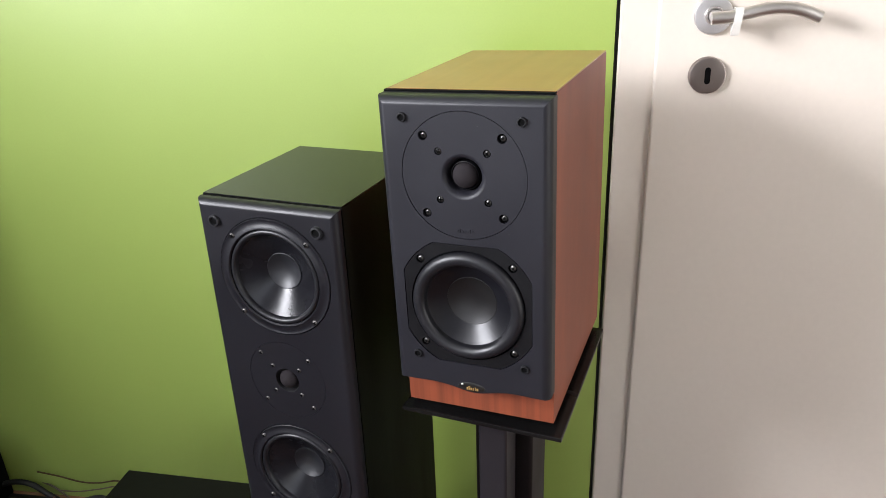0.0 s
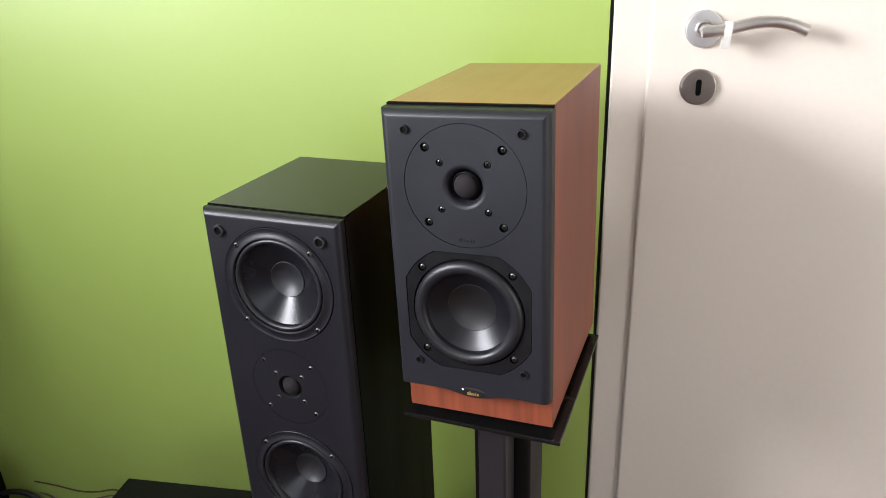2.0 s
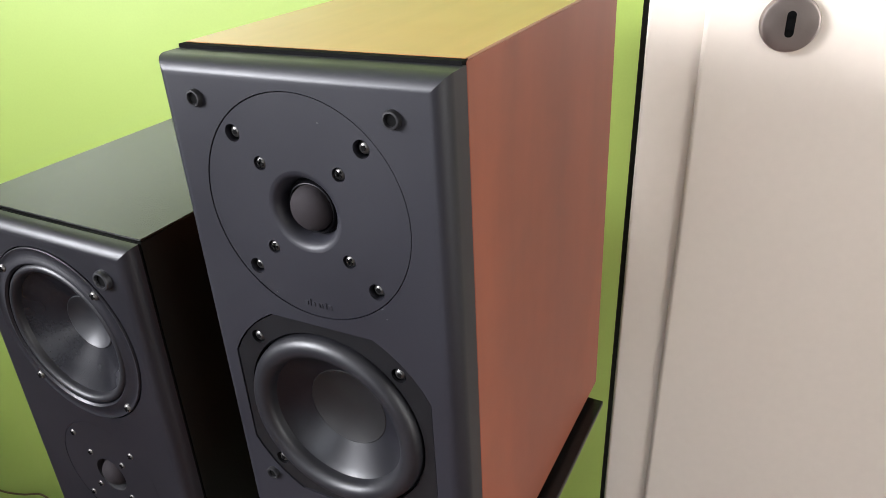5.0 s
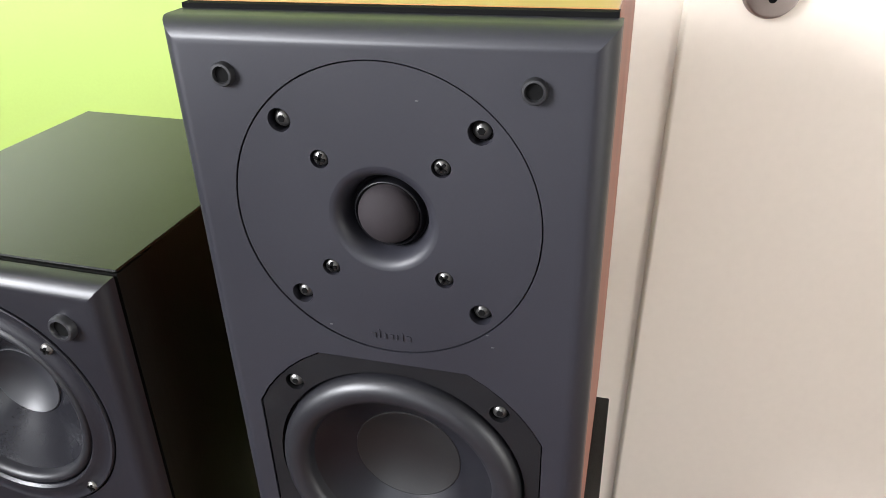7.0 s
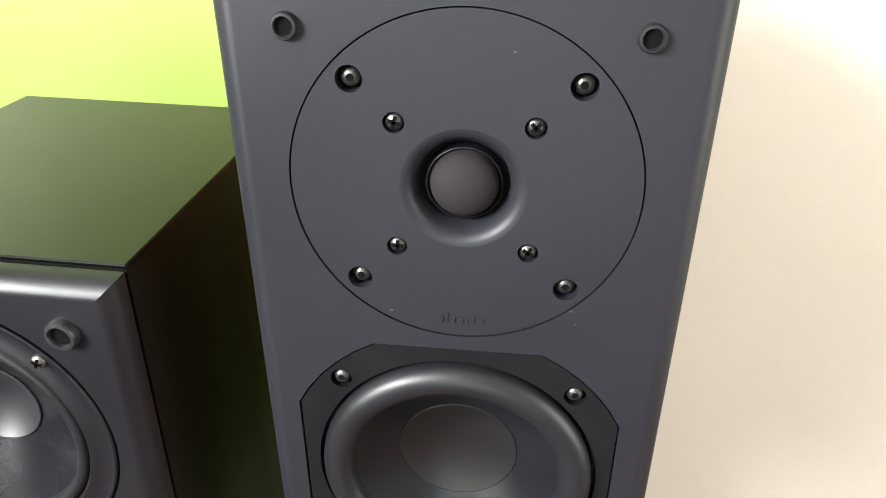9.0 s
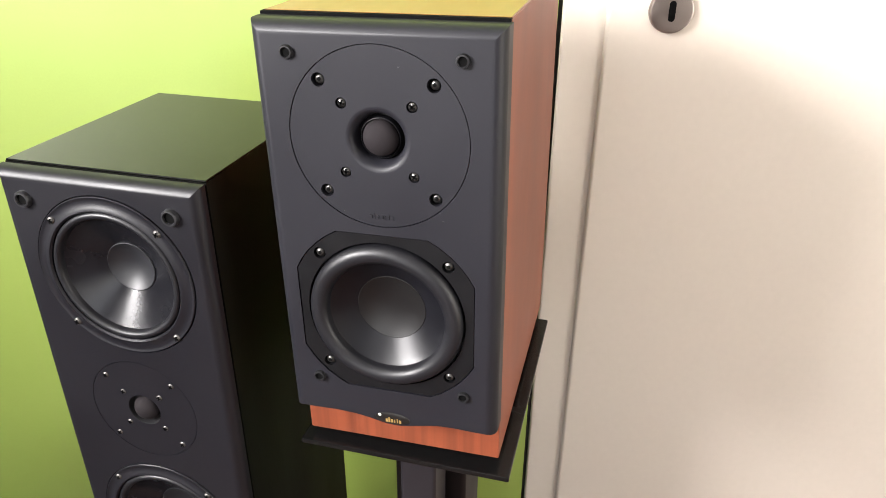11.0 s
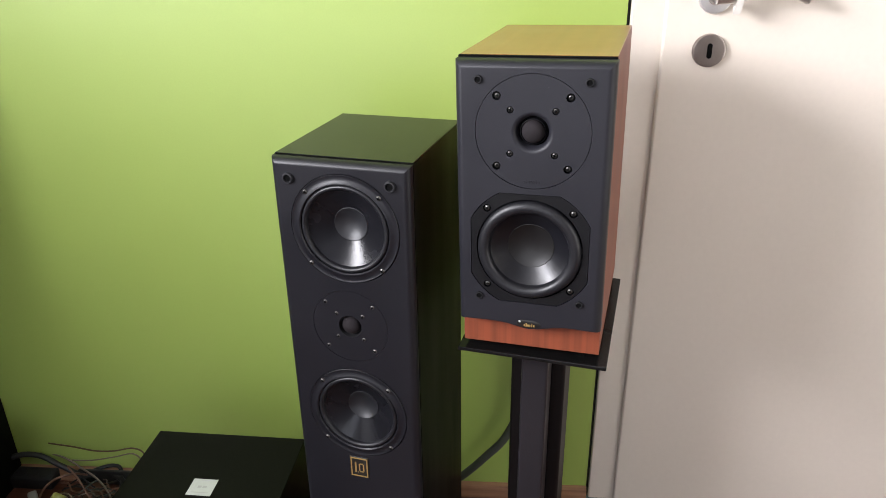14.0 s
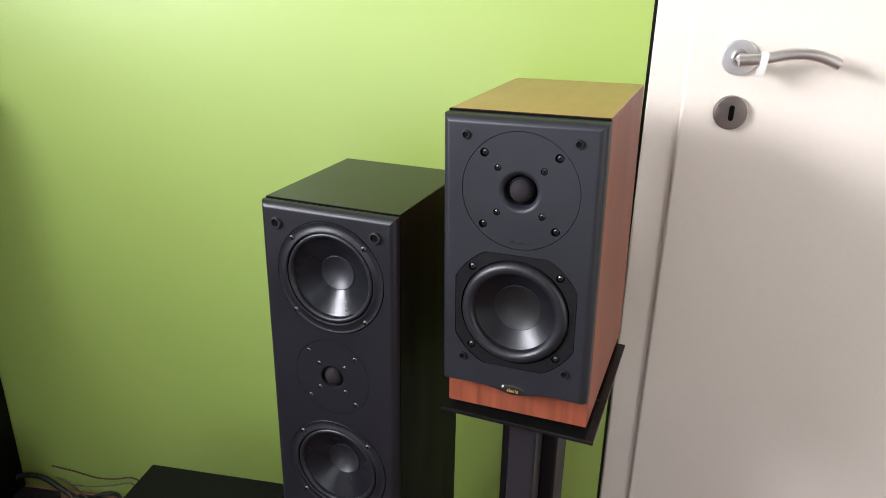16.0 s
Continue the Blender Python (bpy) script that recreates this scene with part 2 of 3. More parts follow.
def plate(outer, holes, y0, y1, rings=()):
    """A flat plate in the x, z plane: front at y0, back at y1, with holes cut through. rings: outlines (points, y) from the front's rim to the back."""
    bm = bmesh.new()

    def loop(pts, y):
        vs = [bm.verts.new((x, y, z)) for x, z in pts]
        return vs, [bm.edges.new((a, b)) for a, b in zip(vs, vs[1:] + vs[:1])]

    edges, walls = [], []
    front, e = loop(outer, y0)
    edges += e
    chain = [front]
    for h in holes:
        vs, e = loop(h, y0)
        edges += e
        walls.append((vs, h))
    bmesh.ops.triangle_fill(bm, use_beauty=True, edges=edges)
    for pts, y in list(rings) + ([(outer, y1)] if not rings else []):
        chain.append([bm.verts.new((x, y, z)) for x, z in pts])
    for a, b in zip(chain, chain[1:]):
        n = len(a)
        for k in range(n):
            bm.faces.new((a[k], b[k], b[(k + 1) % n], a[(k + 1) % n]))
    for vs, h in walls:
        back = [bm.verts.new((x, y1, z)) for x, z in h]
        n = len(vs)
        for k in range(n):
            bm.faces.new((vs[k], back[k], back[(k + 1) % n], vs[(k + 1) % n]))
    return bm


def tube(points, r, n=10, steps=8):
    """A round cable through points (Catmull-Rom)."""
    P = [Vector(p) for p in points]
    P = [2 * P[0] - P[1]] + P + [2 * P[-1] - P[-2]]
    line = []
    for i in range(1, len(P) - 2):
        for s in range(steps):
            t = s / steps
            a, b, c, d = P[i - 1], P[i], P[i + 1], P[i + 2]
            line.append(0.5 * (2 * b + (c - a) * t + (2 * a - 5 * b + 4 * c - d) * t * t + (3 * b - a - 3 * c + d) * t ** 3))
    line.append(P[-2])
    bm = bmesh.new()
    rings = []
    up = Vector((0.13, 0.21, 0.97))
    for i, p in enumerate(line):
        d = (line[min(i + 1, len(line) - 1)] - line[max(i - 1, 0)]).normalized()
        s = d.cross(up).normalized()
        u = s.cross(d).normalized()
        rr = r[min(i * len(r) // len(line), len(r) - 1)] if isinstance(r, tuple) else r
        rings.append([bm.verts.new(p + rr * (math.cos(2 * math.pi * k / n) * s + math.sin(2 * math.pi * k / n) * u)) for k in range(n)])
    for a, b in zip(rings, rings[1:]):
        for k in range(n):
            bm.faces.new((a[k], a[(k + 1) % n], b[(k + 1) % n], b[k]))
    bm.faces.new(rings[0])
    bm.faces.new(rings[-1])
    return bm


def screw(cx, cz, y, r):
    """A domed screw head that faces -y."""
    return lathe([(0, y - r * 0.45), (r * 0.55, y - r * 0.38), (r * 0.9, y - r * 0.12), (r, y + r * 0.1), (r, y + r * 0.8)], cx, cz, 20)


def slot_bm(cx, cz, y, r, turn):
    bm = bmesh.new()
    for a in (turn, turn + 90):
        add(bm, box(-r * 0.66, r * 0.66, -r * 0.10, r * 0.10, -r * 0.19, r * 0.19), pose(cx, y - r * 0.45, cz, 0, a, 0))
    return bm


# ---------------------------------------------------------------- drivers and fittings
def add_screw(parent, cx, cz, y, r, mat=None, cross=True, turn=0):
    s = part("screw", screw(cx, cz, y, r), mat or SCREW, parent)
    if cross:
        part("recess", slot_bm(cx, cz, y, r, turn), HOLE, s)
    else:
        part("recess", lathe([(0, y - r * 0.47), (r * 0.42, y - r * 0.47), (r * 0.42, y - r * 0.2)], cx, cz, 6), HOLE, s)
    return s


def socket(parent, cx, cz, y, r, proud=0.003, mat=None):
    ob = part("grille_socket", lathe([(r * 0.62, y + 0.006), (r * 0.64, y - proud * 0.7), (r * 0.72, y - proud), (r * 0.9, y - proud * 0.95), (r, y - proud * 0.6), (r, y + 0.002)], cx, cz, 28), mat or SOCKET, parent)
    part("hole", lathe([(0, y - proud * 0.45), (r * 0.66, y - proud * 0.5)], cx, cz, 24), HOLE, ob)
    return ob


def octagon(cx, cz, a, c, n=5):
    """A square of half width a whose corners are cut by shallow arcs starting c from the middle."""
    R = math.hypot(a, c)
    pts = []
    a0 = math.atan2(c, a)
    for q in range(4):
        for k in range(n + 1):
            t = a0 + (math.pi / 2 - 2 * a0) * k / n + q * math.pi / 2
            pts.append((cx + R * math.cos(t), cz + R * math.sin(t)))
    return pts


def edge_rings(outline, y_front, y_back, r, steps=5, deep=None):
    """Quarter-round rims: outline(inset) gives points; the front rim is inset by r, and the round is deep metres long."""
    deep = deep or r
    rings = []
    for k in range(1, steps + 1):
        t = math.pi / 2 * k / steps
        rings.append((outline(r * (1 - math.sin(t))), y_front + deep * (1 - math.cos(t))))
    rings.append((outline(0), y_back))
    return rings


# ---------------------------------------------------------------- room
def room_ob(name, bm, mat, label, category, parent=None):
    ob = new(name, finish(name, bm, mat))
    even(ob)
    ob.matrix_world = ROOM
    return tagged(ob, label, category, kind="structure")


T = 0.12
room_ob("wall_north", add(box(X0 - T, -0.0015, 0, T, 0, H), box(0.9, X1 + T, 0, T, 0, H)), GREEN,
        "lime green painted plaster wall behind the loudspeakers", "wall")
room_ob("wall_north_over_door", box(-0.0015, 0.9, 0.0, T, 2.09, H), GREEN, "lime green plaster above the door", "wall")


def pierced(a0, a1, b0, b1, c0, c1, wall):
    """A wall from a0 to a1 with an opening b0..b1, c0..c1; wall(p, q, z0, z1) gives one block of it."""
    bm = wall(a0, b0, 0, H)
    for p, q, z0, z1 in ((b1, a1, 0, H), (b0, b1, 0, c0), (b0, b1, c1, H)):
        add(bm, wall(p, q, z0, z1))
    return bm


room_ob("wall_west", pierced(Y0 - T, 0, WY0, WY1, WZ0, WZ1, lambda p, q, z0, z1: box(X0 - 0.60, X0, p, q, z0, z1)), DIM, "plain grey side wall with a window", "wall")
room_ob("wall_east", pierced(Y0 - T, 0, EY0, EY1, EZ0, EZ1, lambda p, q, z0, z1: box(X1, X1 + T, p, q, z0, z1)), SIDE, "plain beige side wall with a window", "wall")
room_ob("wall_south", pierced(X0, X1, SX0, SX1, SZ0, SZ1, lambda p, q, z0, z1: box(p, q, Y0 - T, Y0, z0, z1)), DIM, "plain grey rear wall with a window", "wall")
room_ob("ceiling", box(X0 - 0.60, X1 + T, Y0 - T, T, H, H + 0.1), CEIL, "plain pale grey ceiling", "ceiling")
room_ob("ground", box(-40, 40, -60, 40, -3.2, -3.0), material("outdoor_ground", (0.12, 0.13, 0.08), 0.9), "ground outside below the window", "ground")

# window frames, outside the view
def window(name, label, width, height, m, deep=0.05):
    w = thing(name, label, "window", ROOM @ m, kind="structure")
    for x in (-width / 2, width / 2 - 0.05):
        part("window_frame", box(x, x + 0.05, deep, deep + 0.05, -height / 2, height / 2, 0.004), WHITE, w)
    for z in (-height / 2, height / 2 - 0.05):
        part("window_frame", box(-width / 2 + 0.05, width / 2 - 0.05, deep + 0.002, deep + 0.048, z, z + 0.05, 0.004), WHITE, w)


window("window_1", "white framed window lighting the green wall", WY1 - WY0, WZ1 - WZ0, pose(X0, (WY0 + WY1) / 2, (WZ0 + WZ1) / 2, 0, 0, 90), 0.49)
window("window_2", "white framed window beside the door", EY1 - EY0, EZ1 - EZ0, pose(X1, (EY0 + EY1) / 2, (EZ0 + EZ1) / 2, 0, 0, -90))
window("window_3", "wide white framed window in the rear wall", SX1 - SX0, SZ1 - SZ0, pose((SX0 + SX1) / 2, Y0, (SZ0 + SZ1) / 2, 0, 0, 180))

# baseboard along the green wall
sk = bmesh.new()
prof = [(0.0, 0.0), (-0.014, 0.0), (-0.014, 0.022), (-0.011, 0.030), (-0.004, 0.034), (0.0, 0.034)]
ends = []
for x in (X0, -0.0015):
    ends.append([sk.verts.new((x, y, z)) for y, z in prof])
for k in range(len(prof)):
    q = (k + 1) % len(prof)
    sk.faces.new((ends[0][k], ends[0][q], ends[1][q], ends[1][k]))
sk.faces.new(ends[0])
sk.faces.new(ends[1])
room_ob("baseboard", sk, SKIRT, "low brown wooden skirting strip at the foot of the green wall", "baseboard")

# ---------------------------------------------------------------- door
U0, U1 = 0.0600, 0.860         # leaf
LEAF_Y = -0.0125
door = thing("door_1", "white lacquered door, closed, in a white frame", "door", ROOM, kind="structure")
part("shadow_gap", box(-0.0015, 0.0045, 0.006, 0.02, 0.0, 2.09), BLACK_GAP, door, "dark gap between wall and door frame")
part("door_frame", box(0.0045, U0 + 0.02, -0.003, 0.10, 0.0, 2.09, 0.004), DOOR, door)
part("door_frame", box(U1 - 0.02, U1 + 0.039, -0.003, 0.10, 0.0, 2.09, 0.004), DOOR, door)
part("door_frame", box(U0 + 0.02, U1 - 0.02, -0.0025, 0.10, 2.03, 2.09, 0.004), DOOR, door)
leaf = part("door_leaf", box(U0, U1, LEAF_Y, 0.012, 0.006, 2.045, 0.0045, 4), DOOR, door)
KU, KZ, HZ = 0.138, 1.0100, 1.0978


def rosette(z):
    return lathe([(0, LEAF_Y - 0.0085), (0.0243, LEAF_Y - 0.0085), (0.0266, LEAF_Y - 0.0078), (0.0276, LEAF_Y - 0.006), (0.0278, LEAF_Y + 0.001)], KU, z, 48)


esc = part("keyhole_plate", rosette(KZ), PLATE, door, "round dark brushed steel keyhole plate")
kh = bmesh.new()
add(kh, box(KU - 0.0042, KU + 0.0042, LEAF_Y - 0.0090, LEAF_Y - 0.004, KZ - 0.0085, KZ + 0.0085))
add(kh, lathe([(0, LEAF_Y - 0.0090), (0.0042, LEAF_Y - 0.0090), (0.0042, LEAF_Y - 0.004)], KU, KZ + 0.0085, 16))
add(kh, lathe([(0, LEAF_Y - 0.0090), (0.0042, LEAF_Y - 0.0090), (0.0042, LEAF_Y - 0.004)], KU, KZ - 0.0085, 16))
part("keyhole", kh, HOLE, esc)
hr = part("handle_plate", rosette(HZ), PALE_STEEL, door, "round brushed steel handle plate")
HY = LEAF_Y - 0.045
neck = tube([(KU, LEAF_Y - 0.006, HZ), (KU, LEAF_Y - 0.020, HZ), (KU + 0.0005, LEAF_Y - 0.034, HZ), (KU + 0.0005, HY + 0.001, HZ)], 0.0089, 20, 4)
part("neck", neck, BRUSHED, hr)
lever = tube([(KU - 0.0095, HY + 0.0005, HZ - 0.0005), (KU + 0.012, HY, HZ + 0.0008), (KU + 0.030, HY, HZ + 0.004), (KU + 0.065, HY, HZ + 0.0115),
              (KU + 0.095, HY, HZ + 0.0115), (KU + 0.118, HY, HZ + 0.006), (KU + 0.136, HY, HZ - 0.0015)], 0.0089, 20, 10)
part("lever", lever, BRUSHED, hr, "curved brushed steel door lever")
part("collar", lathe([(0.0105, LEAF_Y - 0.0145), (0.0125, LEAF_Y - 0.0145), (0.0135, LEAF_Y - 0.0085)], KU, HZ, 32), BRUSHED, hr)
loop_yz = [(0.0103 * math.cos(a), 0.0043 + 0.0103 * math.sin(a)) for a in [math.pi * k / 10 for k in range(11)]] + [(-0.0100, -0.008), (-0.0065, -0.0215), (-0.0045, -0.0240), (-0.0020, -0.0215), (0.0060, -0.010)]
tp = bmesh.new()
sides = []
for x in (KU + 0.0195, KU + 0.0305):
    for d in (1.0, 0.94):
        sides.append([tp.verts.new((x + 0.08 * dz, HY + dy * d, HZ + dz * d)) for dy, dz in loop_yz])
for a, b in ((0, 1), (1, 3), (3, 2), (2, 0)):
    for k in range(len(loop_yz)):
        q = (k + 1) % len(loop_yz)
        tp.faces.new((sides[a][k], sides[b][k], sides[b][q], sides[a][q]))
part("tape_loop", tp, TAPE, hr, "strip of white tape wound round the lever")

# ---------------------------------------------------------------- bookshelf loudspeaker
# stands on the stand, leaning by one degree
BOOK = pose(0, 0, 0.6, 0, -1.0, 0) @ pose(0, 0, -0.6)
book = thing("bookshelf_speaker", "cherry veneered two-way loudspeaker with charcoal front on a black stand", "loudspeaker", BOOK)
CX = 0.0005
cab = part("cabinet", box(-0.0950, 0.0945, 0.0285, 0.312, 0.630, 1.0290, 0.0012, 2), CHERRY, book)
# thin sheet over the cabinet, coloured as cherry with the green wall's sheen
part("top_panel", box(-0.0942, 0.0937, 0.0290, 0.3114, 1.0280, 1.0302, 0.0002, 1), CHERRY_SHEEN, book)
part("shadow_gap", box(-0.0946, 0.0941, 0.0235, 0.0305, 0.684, 1.0298), HOLE, book)


def book_outline(d):
    x0, x1, zt = -0.0945 + d, 0.0960 - d, 1.0276 - d
    pts = [(x1, zt), (x0, zt)]
    n = 40
    for k in range(n + 1):
        x = x0 + (x1 - x0) * k / n
        w = 0.0065 * math.exp(-((x - 0.004) / 0.026) ** 2) - 0.0012 * math.exp(-((x - 0.052) / 0.02) ** 2) - 0.0006 * math.exp(-((x + 0.048) / 0.02) ** 2)
        pts.append((x, 0.6795 - w + 0.25 * d))
    return pts[::-1]


TWX, TWZ, WOX, WOZ = 0.0015, 0.9435, 0.0, 0.7895
front_holes = [circle(TWX, TWZ, 0.0706, 96), octagon(WOX, WOZ, 0.0762, 0.0385)]
baffle = part("baffle", plate(book_outline(0.0105), front_holes, 0.0, 0.022, edge_rings(book_outline, 0.0, 0.0250, 0.0105, 8, 0.0115)), BAFFLE, book, "charcoal satin front panel with rounded rim", 14)
for x, z in ((-0.0645, 1.0058), (0.0665, 1.0050), (-0.0650, 0.7192), (0.0670, 0.7197)):
    socket(baffle, x, z, 0.0, 0.0052, 0.0032, MATTE)

# tweeter
outer_s = [(TWX + sx * 0.0438, TWZ + sz * 0.0432) for sx in (-1, 1) for sz in (-1, 1)]
inner_s = [(TWX + sx * 0.0272, TWZ + sz * 0.0268) for sx in (-1, 1) for sz in (-1, 1)]
tw = part("tweeter_plate", plate(circle(TWX, TWZ, 0.0699, 96), [circle(TWX, TWZ, 0.0256, 64)] + [circle(x, z, 0.0053, 24) for x, z in outer_s] + [circle(x, z, 0.0043, 24) for x, z in inner_s], 0.0004, 0.007), BAFFLE, book, "round charcoal tweeter plate", 50)
part("backing", lathe([(0.0215, 0.0065), (0.0704, 0.0065), (0.0712, 0.02)], TWX, TWZ, 64), HOLE, tw)
part("waveguide", lathe([(0.0256, 0.0004), (0.0240, 0.0006), (0.0224, 0.0014), (0.0210, 0.0029), (0.0198, 0.0053), (0.0188, 0.0085), (0.0181, 0.0120)], TWX, TWZ, 64), BAFFLE, tw)
part("surround", lathe([(0.0183, 0.0118), (0.0170, 0.0112), (0.0163, 0.0085), (0.0157, 0.0072), (0.0152, 0.0070), (0.0147, 0.0078), (0.0140, 0.0086)], TWX, TWZ, 64), FRAME, tw)
part("dome", lathe([(0.0143, 0.0086)] + [(0.0141 * math.cos(a), 0.0080 - 0.0098 * math.sin(a)) for a in [math.pi / 2 * k / 10 for k in range(1, 10)]] + [(0, -0.0018)], TWX, TWZ, 48), SILK, tw, "dark silk tweeter dome")
for k, (x, z) in enumerate(outer_s):
    add_screw(tw, x, z, 0.0042, 0.0040, SCREW, False)
for k, (x, z) in enumerate(inner_s):
    add_screw(tw, x, z, 0.0022, 0.0037, SCREW, True, 13 * k + 5)
# raised maker's mark, as plain strokes
mk = bmesh.new()
for k, (w, h, dz) in enumerate(((0.0022, 0.0030, 0), (0.0007, 0.0050, 0.0010), (0.0013, 0.0030, 0), (0.0024, 0.0030, 0), (0.0008, 0.0030, 0), (0.0007, 0.0044, 0.0007), (0.0025, 0.0031, 0))):
    add(mk, box(-w / 2, w / 2, -0.0005, 0.0008, -h / 2, h / 2, 0.0003, 2), Matrix.Translation((TWX - 0.0087 + k * 0.0029, 0.0003, 0.8815 + dz)))
part("embossed_mark", mk, BAFFLE, tw)

# woofer
wf = thing("woofer", "", "")
wf.parent = book
wsc = [(WOX + sx * 0.0545, WOZ + 0.0004 + sz * 0.0536) for sx in (-1, 1) for sz in (-1, 1)]
part("basket", plate(octagon(WOX, WOZ, 0.0754, 0.0380), [circle(WOX, WOZ, 0.0688, 96)] + [circle(x, z, 0.0052, 20) for x, z in wsc], 0.0008, 0.012), BASKET, wf, "black octagonal basket", 50)
part("backing", plate(octagon(WOX, WOZ, 0.0766, 0.0388), [circle(WOX, WOZ, 0.0685, 64)], 0.0085, 0.02), HOLE, wf)
roll = [(0.0689, 0.0075), (0.0672, 0.0070), (0.0668, 0.0015)] + [(0.0590 + 0.0077 * math.cos(a), 0.0010 - 0.0074 * math.sin(a)) for a in [math.pi * k / 14 for k in range(15)]] + [(0.0506, 0.0035)]
part("surround", lathe(roll, WOX, WOZ, 96), RUBBER, wf, "black rubber roll surround")
cone = [(0.0516, 0.0028)] + [(0.0514 - 0.0209 * (k / 8), 0.0030 + 0.0135 * (k / 8) ** 0.9) for k in range(9)]
part("cone", lathe(cone, WOX, WOZ, 96), CONE, wf)
capp = [(0.0307, 0.0172), (0.0303, 0.0163), (0.0298, 0.0162)] + [(0.0290 * (1 - k / 10), 0.0166 + 0.0064 * (1 - (1 - k / 10) ** 2)) for k in range(0, 11)]
part("dust_cap", lathe(capp, WOX, WOZ, 64), CAP, wf, "matte dust cap")
for x, z in wsc:
    add_screw(wf, x, z, 0.0030, 0.0040, SCREW, False)

# oval badge
bd = part("badge", lathe([(0, -0.0012), (0.012, -0.0012), (0.0155, -0.0004), (0.0160, 0.0006)], 0, 0, 40), BADGE, book, "small black oval badge with gold strokes")
bd.matrix_basis = pose(0.0015, 0.0, 0.6825) @ Matrix.Diagonal((1.05, 1, 0.40, 1))
gm = bmesh.new()
for k, (w, h, dz) in enumerate(((0.0017, 0.0032, 0), (0.0017, 0.0050, 0.0008), (0.0019, 0.0032, 0), (0.0012, 0.0032, 0), (0.0008, 0.0045, 0.0006), (0.0021, 0.0032, 0))):
    add(gm, box(-w / 2, w / 2, -0.0003, 0.0003, -h / 2, h / 2), Matrix.Translation((-0.0035 + k * 0.0025, -0.0016, 0.6810 + dz)))
part("gold_strokes", gm, GOLD, book, "gold strokes on the badge")
part("emblem", lathe([(0, -0.0022), (0.0012, -0.0018), (0.0016, -0.001)], -0.0100, 0.6858, 12), LABEL, book, "small white dot on the badge")
for x, z in ((0.0195, 0.9985), (0.0510, 0.8835), (-0.0290, 0.8845), (0.0485, 0.8900)):
    part("scuff", box(x - 0.0006, x + 0.0006, -0.0001, 0.0006, z - 0.00025, z + 0.00025), SCUFF, baffle)

# ---------------------------------------------------------------- loudspeaker stand
stand = thing("speaker_stand", "black steel loudspeaker stand with twin columns and glossy top plate", "stand", pose(0, 0, 0))
PZ = 0.620
part("top_plate", box(-0.1030, 0.1062, 0.018, 0.299, PZ - 0.006, PZ, 0.0012, 2), STEEL_BLACK, stand, "glossy black top plate")
part("column", box(-0.020, 0.020, 0.075, 0.123, FLOOR + 0.022, PZ - 0.006, 0.004, 3), STEEL_TUBE, stand, "dark grey satin front column")
part("column", box(-0.047, 0.040, 0.136, 0.220, FLOOR + 0.022, PZ - 0.006, 0.006, 3), STEEL_REAR, stand, "brown-black rear column")
part("web", box(-0.012, 0.014, 0.123, 0.136, FLOOR + 0.022, PZ - 0.006), STEEL_BLACK, stand)
part("base_plate", box(-0.125, 0.125, 0.02, 0.30, FLOOR + 0.010, FLOOR + 0.022, 0.002, 2), STEEL_BLACK, stand)
for x in (-0.11, 0.11):
    for y in (0.035, 0.285):
        part("foot", lathe([(0, 0), (0.006, 0), (0.012, 0.006), (0.012, 0.011)], 0, 0, 16), RUBBER, stand).matrix_basis = pose(x, y, FLOOR, 90, 0, 0)
for x in (-0.080, 0.066):
    for y in (0.058, 0.280):
        zt = 0.630 + math.sin(radians(1)) * x
        cush = part("rubber_foot", lathe([(0, -(zt - PZ)), (0.006, -(zt - PZ)), (0.007, 0)], 0, 0, 16), CLEAR, book)
        cush.matrix_basis = BOOK.inverted() @ pose(x, y, PZ, -90, 0, 0)

